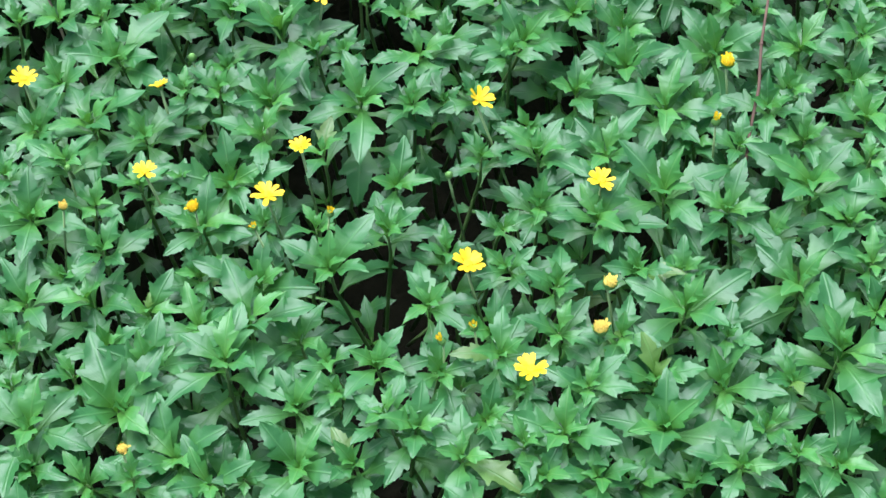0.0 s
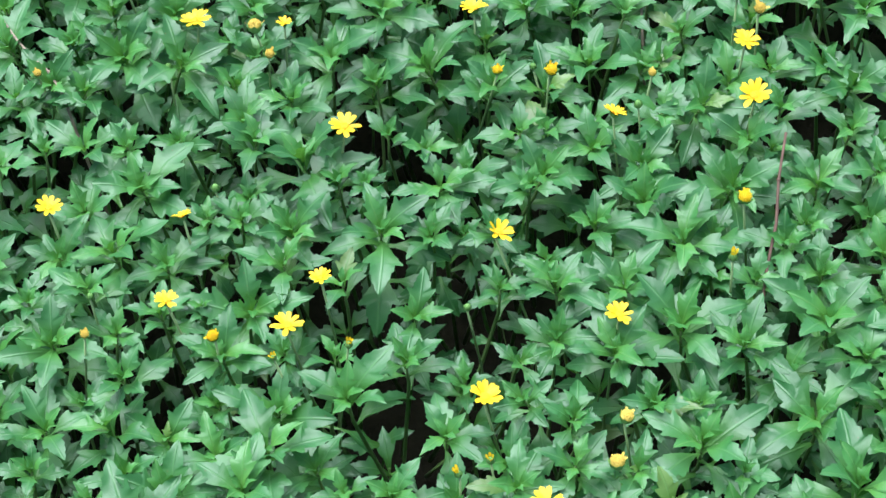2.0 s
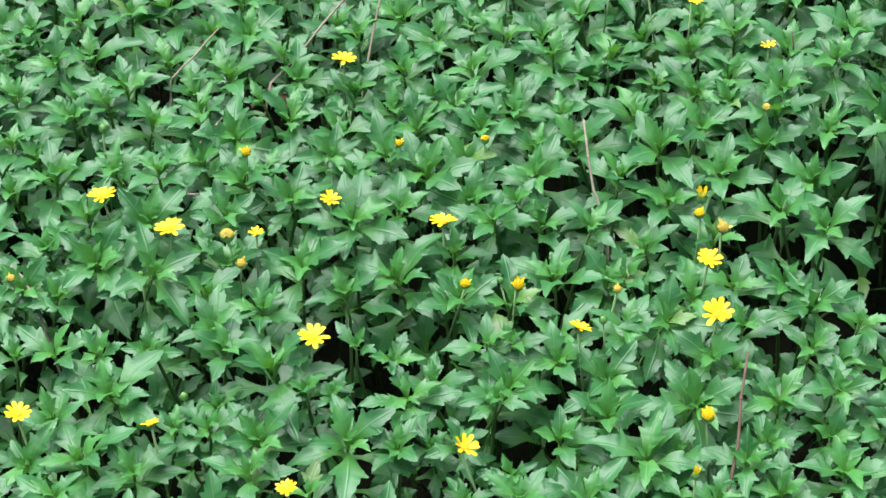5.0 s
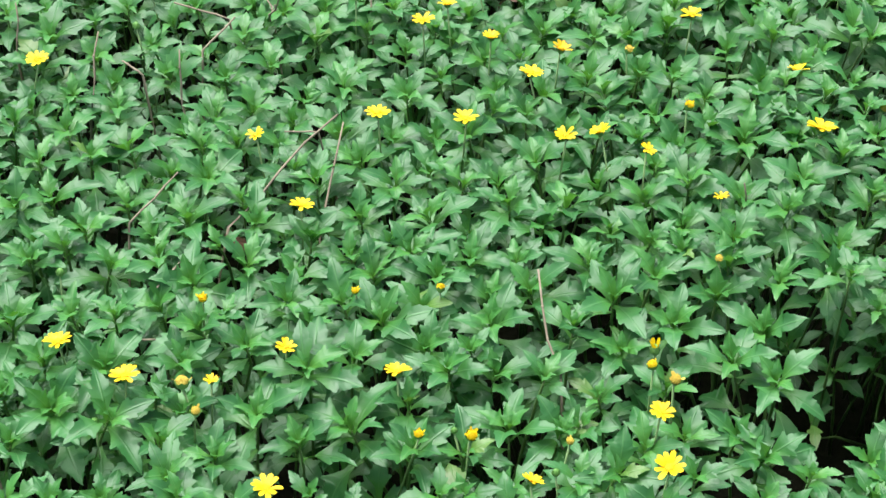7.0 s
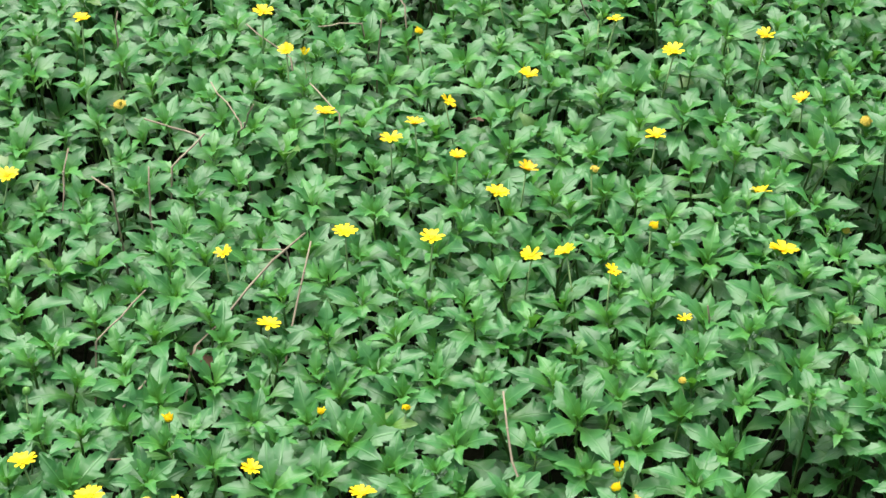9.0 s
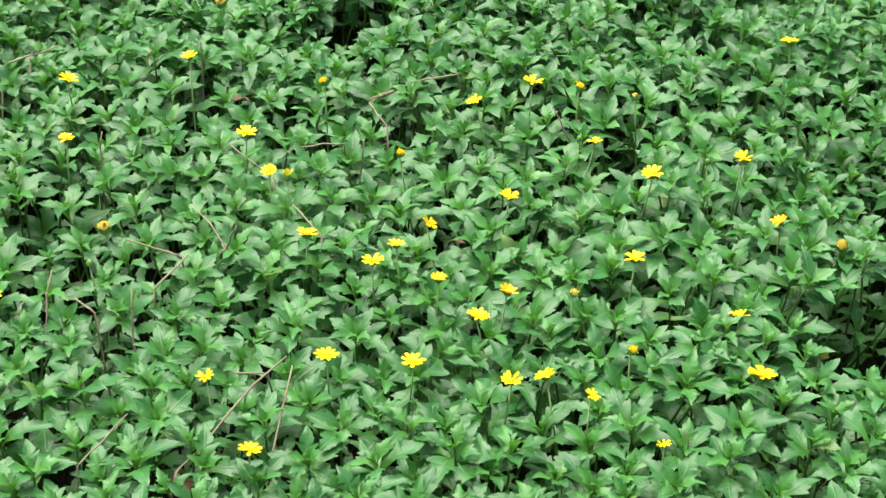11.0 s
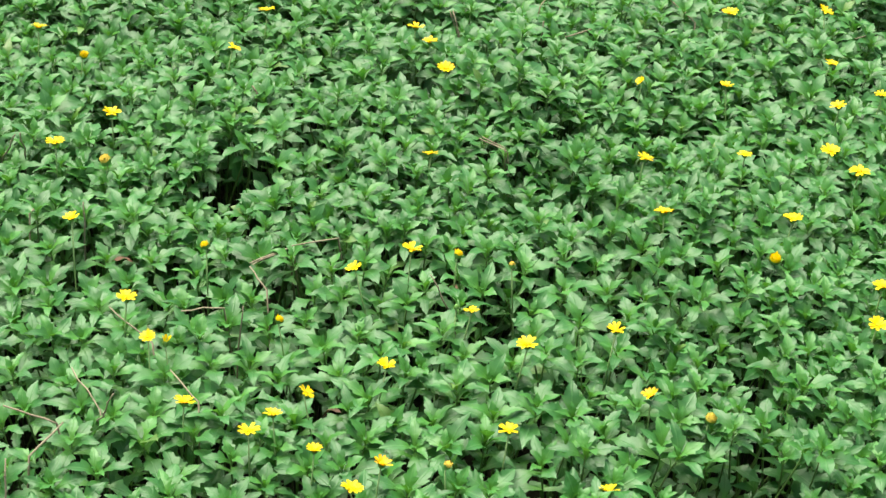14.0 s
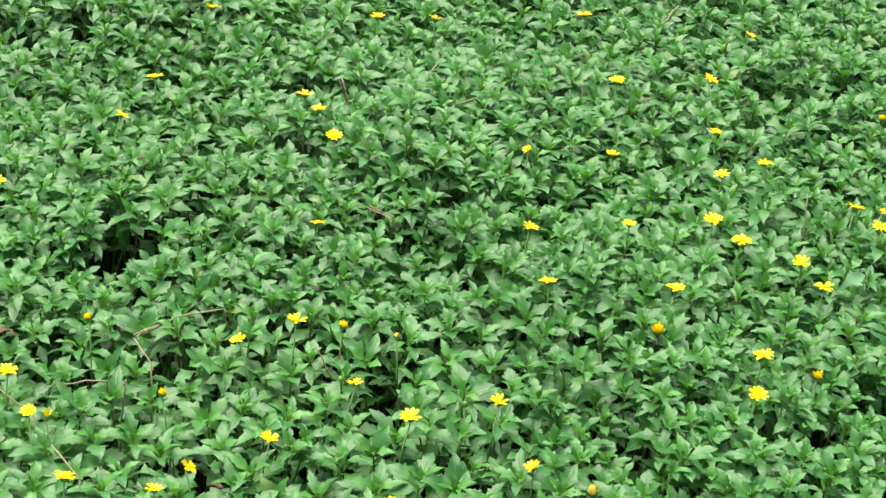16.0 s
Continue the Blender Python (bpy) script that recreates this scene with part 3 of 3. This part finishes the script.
def stalk(root, head, lean, rng, r=0.0011):
    """A thin flower stalk from the soil up to the head, in the root's own frame."""
    foot = Vector((0, 0, 0))
    mid = foot.lerp(head, 0.6) + Vector((rng.gauss(0, 0.006), rng.gauss(0, 0.006), 0)) + lean * 0.3
    part("stalk", tube([foot, foot.lerp(mid, 0.5), mid, mid.lerp(head, 0.55) + lean * 0.12, head], [r * 1.4, r * 1.3, r * 1.1, r, r], 6), STALK, root)


def head_pose(rng, x, y, z, tilt, way):
    """Root on the soil, the head's place in the root's frame and its turn."""
    shift = Vector((rng.gauss(0, 0.025), rng.gauss(0.01, 0.02), 0))
    foot = Vector((x, y, 0)) + shift
    at = Vector((x, y, z)) - foot
    turn = Matrix.Translation(at) @ Matrix.Rotation(way, 4, "Z") @ Matrix.Rotation(tilt, 4, "Y") @ Matrix.Rotation(rng.uniform(0, 6.28), 4, "Z")
    return foot, at, turn


def flower(rng, x, y, z, wide, tilted):
    tip = Vector((rng.choice((-0.34, 0.34)) + rng.gauss(0, 0.1), rng.gauss(0.16, 0.15))) if tilted is not False else Vector((rng.gauss(0, 0.13), rng.gauss(0.13, 0.13)))
    tilt, way = tip.length, math.atan2(tip.y, tip.x)
    foot, at, turn = head_pose(rng, x, y, z, tilt, way)
    root = new("daisy_flower")
    root.location, root.empty_display_size = foot, 0.02
    orange = tilted is None
    label = ("nodding yellow daisy flower on a thin green stalk" if tilted else "open yellow daisy flower on a thin green stalk")
    if orange:
        label = "drooping orange-yellow daisy flower past its best"
    tagged(root, label, "flower", "yellow flowers of the bed")
    radius = wide / 2
    stalk(root, at - Vector((turn.col[2][:3])) * radius * 0.40, Vector((0, 0, 0)), rng)
    part("calyx", CUP, CALYX, root, "green pointed calyx", turn @ Matrix.Translation((0, 0, 0.02 * radius)) @ Matrix.Scale(radius * 0.34, 4))
    count = rng.choice((10, 11, 11, 12, 13))
    lift = rng.uniform(14, 30)
    for k in range(count):
        if rng.random() < 0.05:
            continue
        m = turn @ Matrix.Rotation(k * math.tau / count + rng.gauss(0, 0.07), 4, "Z") @ Matrix.Translation((radius * 0.20, 0, radius * 0.05 + 0.0004 * (k % 2)))
        m = m @ Matrix.Rotation(-radians(lift + rng.gauss(0, 6)), 4, "Y") @ Matrix.Scale(radius * 0.86 * rng.uniform(0.9, 1.07), 4)
        part("petal", rng.choice(ORANGE_PETALS if orange else PETALS), PETAL, root, m=m)
    part("disc", GOLD_DISC, DISC, root, "golden centre of tiny florets", turn @ Matrix.Translation((0, 0, radius * 0.08)) @ Matrix.Scale(radius * 0.30, 4))


def faded_flower(rng, x, y, z, wide, brown):
    foot, at, turn = head_pose(rng, x, y, z, radians(rng.uniform(5, 35)), rng.uniform(-3, 3))
    root = new("faded_flower")
    root.location, root.empty_display_size = foot, 0.02
    tagged(root, "withered brownish daisy head on a stalk" if brown else "yellow daisy head that has dropped its petals", "flower", "faded flowers of the bed")
    radius = wide / 2
    stalk(root, at - Vector((turn.col[2][:3])) * radius * 0.9, Vector((0, 0, 0)), rng)
    part("calyx", CUP, CALYX, root, "green pointed calyx", turn @ Matrix.Scale(radius * 0.85, 4))
    part("disc", SPENT_DISC if brown else YELLOW_DISC, SPENT, root, "", turn @ Matrix.Diagonal((radius * 0.85, radius * 0.85, radius * 1.1, 1)))
    for k in range(rng.choice((3, 4, 5))):
        m = turn @ Matrix.Rotation(rng.uniform(0, 6.28), 4, "Z") @ Matrix.Translation((radius * 0.6, 0, 0)) @ Matrix.Rotation(-radians(rng.uniform(30, 80)), 4, "Y") @ Matrix.Scale(radius * rng.uniform(0.7, 1.1), 4)
        part("petal", rng.choice(SPENT_PETALS if brown else PETALS), PETAL, root, m=m)


def flower_bud(rng, x, y, z, wide, yellow):
    foot, at, turn = head_pose(rng, x, y, z, radians(rng.uniform(0, 25)), rng.uniform(-3, 3))
    root = new("flower_bud")
    root.location, root.empty_display_size = foot, 0.02
    tagged(root, "small yellow daisy bud about to open" if yellow else "closed green daisy bud on a thin stalk", "flower bud", "buds of the bed")
    radius = wide / 2
    stalk(root, at - Vector((turn.col[2][:3])) * radius * 1.1, Vector((0, 0, 0)), rng, 0.0010)
    part("calyx", BUD, CALYX, root, "", turn @ Matrix.Scale(radius, 4))
    if yellow:
        for k in range(5):
            m = turn @ Matrix.Rotation(k * math.tau / 5, 4, "Z") @ Matrix.Translation((radius * 0.5, 0, radius * 0.2)) @ Matrix.Rotation(-radians(rng.uniform(65, 88)), 4, "Y") @ Matrix.Scale(radius * 2.2, 4)
            part("petal", rng.choice(PETALS), PETAL, root, m=m)


# x, y, z, width in millimetres
FLOWERS_OPEN = [
    [(49, 713, 300, 27), (8, 811, 300, 27), (119, 881, 300, 24), (-146, 892, 300, 27), (-245, 925, 300, 20), (-119, 938, 300, 20), (-351, 1034, 298, 25), (260, 1108, 298, 31), (-98, 1104, 298, 29), (261, 1171, 302, 25), (-152, 1237, 298, 16), (-233, 1244, 302, 29), (22, 1239, 298, 26), (-83, 1277, 298, 21), (-299, 1291, 303, 28), (364, 1469, 298, 17), (-69, 1480, 298, 27), (489, 1574, 298, 33), (213, 1577, 298, 25), (-119, 1597, 298, 22), (108, 1612, 298, 29), (13, 1627, 298, 29), (483, 1676, 298, 27), (185, 1689, 298, 27)],
    [(-368, 1743, 300, 27), (380, 1788, 298, 28), (145, 1758, 298, 23), (69, 1796, 298, 28), (539, 1956, 322, 27), (99, 1826, 298, 23), (-7, 1852, 298, 28), (421, 1932, 318, 30), (243, 1919, 298, 25), (902, 1994, 298, 29), (359, 2009, 317, 21), (-82, 2036, 322, 28), (-307, 2031, 322, 22), (936, 2083, 298, 32), (293, 2143, 322, 29), (-318, 2171, 322, 27), (840, 2215, 322, 30), (1080, 2251, 299, 31), (658, 2234, 322, 29), (-162, 2222, 322, 24), (1066, 2317, 299, 31), (990, 2379, 300, 31), (667, 2411, 303, 28)],
    [(824, 2424, 302, 24), (1227, 2419, 300, 27), (347, 2422, 304, 25), (961, 2438, 300, 30), (-199, 2449, 306, 30), (1249, 2465, 300, 15), (1205, 2475, 300, 30), (-121, 2531, 307, 31), (1013, 2574, 301, 30), (1097, 2614, 300, 28), (845, 2638, 302, 24), (397, 2685, 303, 30), (1041, 2717, 301, 24), (381, 2777, 302, 28), (-250, 2816, 302, 30), (362, 2830, 302, 30), (118, 2884, 303, 29), (911, 2894, 302, 30), (1084, 2906, 301, 30), (520, 3137, 300, 29), (625, 3132, 300, 29), (223, 3160, 301, 29), (911, 3163, 300, 30)],
]
FLOWERS_TILTED = [
    [(28, 974, 299, 26), (-236, 1015, 298, 17), (137, 1099, 298, 22), (298, 1549, 298, 19), (251, 1582, 298, 25), (140, 1867, 299, 22), (-53, 1961, 314, 22), (213, 2100, 322, 24), (-350, 2418, 303, 27), (707, 2649, 303, 18), (61, 2752, 302, 25), (1210, 3088, 301, 21)],
]
FLOWERS_FADING = [
    [(223, 1731, 298, 26), (563, 1840, 308, 24)],
]
FLOWERS_SPENT = [
    [(-254, 673, 300, 9), (104, 745, 300, 13), (115, 785, 300, 12), (-312, 904, 291, 8), (176, 1151, 291, 8), (-378, 1203, 291, 8), (-166, 1207, 291, 10), (282, 1222, 291, 12), (-180, 1242, 293, 14), (348, 1381, 294, 9), (567, 1614, 291, 11), (301, 1736, 291, 11), (636, 1814, 291, 16), (-250, 1875, 298, 18), (426, 2113, 317, 10), (-127, 2425, 291, 18)],
]
FLOWERS_DISC = [
    [(-206, 888, 299, 11), (237, 1001, 291, 13), (87, 1163, 291, 12), (39, 1167, 291, 10), (263, 1242, 291, 11), (-164, 1341, 306, 10), (-16, 1345, 304, 8), (68, 1354, 295, 10), (355, 1631, 291, 12), (948, 2016, 291, 9), (112, 2006, 308, 12), (1006, 2047, 291, 13), (797, 2136, 309, 18), (357, 2143, 315, 13), (17, 2158, 321, 13), (480, 2734, 291, 13), (-175, 2746, 291, 15), (1366, 2792, 291, 14)],
]
FLOWERS_GREEN = [
    [(-1, 899, 300, 6), (-312, 947, 285, 6), (-213, 1063, 277, 7), (160, 1119, 286, 7), (72, 1184, 275, 6), (-259, 1204, 286, 7), (-307, 1390, 302, 8), (436, 1660, 265, 10), (285, 1654, 259, 7), (-263, 1814, 292, 8), (498, 1971, 309, 8), (342, 2029, 309, 7)],
]
FLOWERS_BUD = [
    [(-16, 744, 300, 6), (9, 754, 300, 6), (-157, 862, 300, 5), (-97, 870, 300, 6), (217, 933, 299, 7), (268, 1262, 291, 10), (-31, 1962, 306, 9)],
]
rng = random.Random(41)
for rows, make, flag in ((FLOWERS_OPEN, flower, False), (FLOWERS_TILTED, flower, True), (FLOWERS_FADING, flower, None), (FLOWERS_SPENT, faded_flower, True), (FLOWERS_DISC, faded_flower, False),
                         (FLOWERS_GREEN, flower_bud, False), (FLOWERS_BUD, flower_bud, True)):
    for strip in rows:
        for x, y, z, wide in strip:
            make(rng, x / 1000, y / 1000, z / 1000, wide / 1000, flag)


# ---- dry stems among the leaves ----
def dry_stem(x0, y0, z0, x1, y1, z1, r, mat=TWIG):
    a, b = Vector((x0, y0, z0)), Vector((x1, y1, z1))
    if a.z < b.z:
        a, b = b, a
    d = b - a
    side = d.cross(Vector((0, 0, 1))).normalized()
    pts = [a - d * 0.03]
    for k in (0.25, 0.5, 0.75):
        pts.append(a + d * k + side * rng.gauss(0, 0.03) * d.length * 0.6)
    pts.append(b)
    foot = Vector((b.x + d.x * 0.35 + rng.gauss(0, 0.01), b.y + d.y * 0.35, 0.0))
    pts.append(b.lerp(foot, 0.5) + d * 0.12)
    pts.append(foot)
    root = tagged(new("dry_stem"), "dry brown leafless stem standing among green leaves", "stem", "dry stems of the bed")
    root.location, root.empty_display_size = foot, 0.02
    part("stem", tube([p - foot for p in pts], [r * 0.8, r * 0.9, r, r, r * 1.1, r * 1.1, r * 1.2], 7), mat, root)
    for p in (pts[1], pts[3]):
        bm = bmesh.new()
        bmesh.ops.create_icosphere(bm, subdivisions=2, radius=r * 1.3, matrix=Matrix.Translation(p - foot))
        part("node", bm, mat, root)


rng = random.Random(77)
dry_stem(0.275, 1.043, 0.315, 0.242, 0.917, 0.245, 0.0014, BROWN)
dry_stem(-0.420, 1.283, 0.285, -0.358, 1.191, 0.277, 0.0013)
dry_stem(0.164, 1.348, 0.315, 0.178, 1.235, 0.245, 0.0013)
dry_stem(-0.249, 1.310, 0.285, -0.212, 1.316, 0.277, 0.0011)
dry_stem(-0.212, 1.381, 0.285, -0.194, 1.424, 0.277, 0.0011)
dry_stem(-0.035, 1.639, 0.285, -0.146, 1.475, 0.277, 0.0014)
dry_stem(-0.025, 1.588, 0.315, -0.053, 1.488, 0.245, 0.0012)
dry_stem(-0.400, 1.831, 0.315, -0.403, 1.802, 0.245, 0.0011)
dry_stem(-0.300, 1.768, 0.315, -0.311, 1.698, 0.245, 0.0013)
dry_stem(-0.206, 1.730, 0.315, -0.206, 1.705, 0.245, 0.0012)
dry_stem(-0.221, 1.866, 0.285, -0.158, 1.841, 0.277, 0.0013)
dry_stem(-0.151, 1.832, 0.285, -0.186, 1.782, 0.277, 0.0013)
dry_stem(-0.101, 1.812, 0.315, -0.113, 1.874, 0.245, 0.0011)
dry_stem(-0.275, 1.756, 0.285, -0.252, 1.739, 0.277, 0.0013)
dry_stem(-0.203, 1.554, 0.285, -0.249, 1.487, 0.277, 0.0011)
dry_stem(-0.088, 1.618, 0.285, -0.053, 1.625, 0.277, 0.0011)
dry_stem(0.386, 1.468, 0.315, 0.392, 1.480, 0.245, 0.0011)
dry_stem(-0.104, 2.066, 0.285, -0.049, 2.000, 0.277, 0.0011)
dry_stem(-0.024, 1.931, 0.285, 0.010, 1.879, 0.277, 0.0011)
dry_stem(-0.145, 1.938, 0.285, -0.108, 1.865, 0.277, 0.0011)
dry_stem(-0.091, 1.847, 0.315, -0.111, 1.881, 0.245, 0.0011)
dry_stem(0.066, 2.023, 0.315, 0.060, 2.028, 0.245, 0.0011)
dry_stem(0.082, 2.165, 0.285, 0.133, 2.216, 0.277, 0.0014)
dry_stem(0.078, 2.158, 0.285, 0.099, 2.116, 0.277, 0.0011)
dry_stem(-0.265, 2.054, 0.315, -0.269, 2.037, 0.245, 0.0011)
dry_stem(0.351, 2.081, 0.245, 0.315, 2.091, 0.315, 0.0011)
dry_stem(0.079, 2.168, 0.285, 0.138, 2.220, 0.277, 0.0014)
dry_stem(0.137, 2.209, 0.285, 0.201, 2.239, 0.277, 0.0012)
dry_stem(-0.149, 2.271, 0.315, -0.150, 2.275, 0.245, 0.0012)
dry_stem(-0.383, 2.298, 0.285, -0.422, 2.282, 0.277, 0.0015)
dry_stem(-0.351, 2.319, 0.285, -0.388, 2.303, 0.277, 0.0012)
dry_stem(-0.208, 2.343, 0.285, -0.226, 2.304, 0.277, 0.0012)
dry_stem(-0.314, 2.504, 0.315, -0.306, 2.543, 0.245, 0.0013)
dry_stem(-0.257, 2.454, 0.315, -0.284, 2.503, 0.245, 0.0013)
dry_stem(-0.249, 2.458, 0.315, -0.248, 2.497, 0.245, 0.0013)
dry_stem(-0.012, 2.058, 0.285, 0.042, 2.075, 0.277, 0.0011)
dry_stem(0.431, 2.499, 0.285, 0.471, 2.474, 0.277, 0.0011)
dry_stem(0.824, 2.989, 0.285, 0.856, 2.908, 0.277, 0.0015)
dry_stem(1.154, 3.042, 0.315, 1.148, 3.055, 0.245, 0.0016)
dry_stem(0.618, 2.835, 0.285, 0.680, 2.886, 0.277, 0.0014)
dry_stem(1.114, 3.242, 0.285, 1.058, 3.168, 0.277, 0.0016)
dry_stem(0.575, 2.828, 0.315, 0.574, 2.833, 0.245, 0.0014)
dry_stem(0.427, 2.864, 0.315, 0.446, 2.845, 0.245, 0.0014)
dry_stem(0.422, 2.864, 0.315, 0.447, 2.875, 0.245, 0.0011)
dry_stem(0.436, 2.503, 0.285, 0.469, 2.484, 0.277, 0.0011)
dry_stem(1.262, 3.024, 0.315, 1.277, 3.082, 0.245, 0.0012)
dry_stem(1.122, 2.838, 0.285, 1.170, 2.874, 0.277, 0.0011)
dry_stem(1.129, 2.492, 0.315, 1.124, 2.461, 0.245, 0.0014)
dry_stem(0.624, 3.014, 0.285, 0.593, 2.964, 0.277, 0.0011)
dry_stem(0.084, 2.672, 0.285, 0.097, 2.651, 0.277, 0.0014)


# ---- fallen leaves ----
def dead_leaf(x, y, z, size):
    v, f, uv = FINE[2]
    root = new("dead_leaf", leaf_mesh("dead_leaf", (v * np.array((1, 1.1, 1.6)) - np.array((0.5, 0, 0)), f, uv), DEAD))
    root.matrix_basis = pose(x, y, z, rng.uniform(-25, 25), rng.uniform(-25, 25), rng.uniform(0, 360)) @ Matrix.Scale(size * 1.2, 4)
    tagged(root, "curled dark brown dead leaf caught between shoots", "leaf", "fallen leaves of the bed")


def pale_leaf(x, y, z, size):
    v, f, uv = FINE[4]
    root = new("turned_leaf", leaf_mesh("turned_leaf", (v * np.array((1, 1.0, 1.0)), f, uv), PALE))
    root.matrix_basis = pose(x, y, z, 35, -30, 20) @ Matrix.Scale(size, 4)
    tagged(root, "large pale green leaf showing its dull side", "leaf")


dead_leaf(-0.149, 1.517, 0.215, 0.045)
dead_leaf(0.171, 1.846, 0.285, 0.026)
dead_leaf(-0.095, 2.229, 0.250, 0.022)
dead_leaf(0.356, 2.159, 0.250, 0.022)
pale_leaf(1.117, 2.286, 0.270, 0.055)
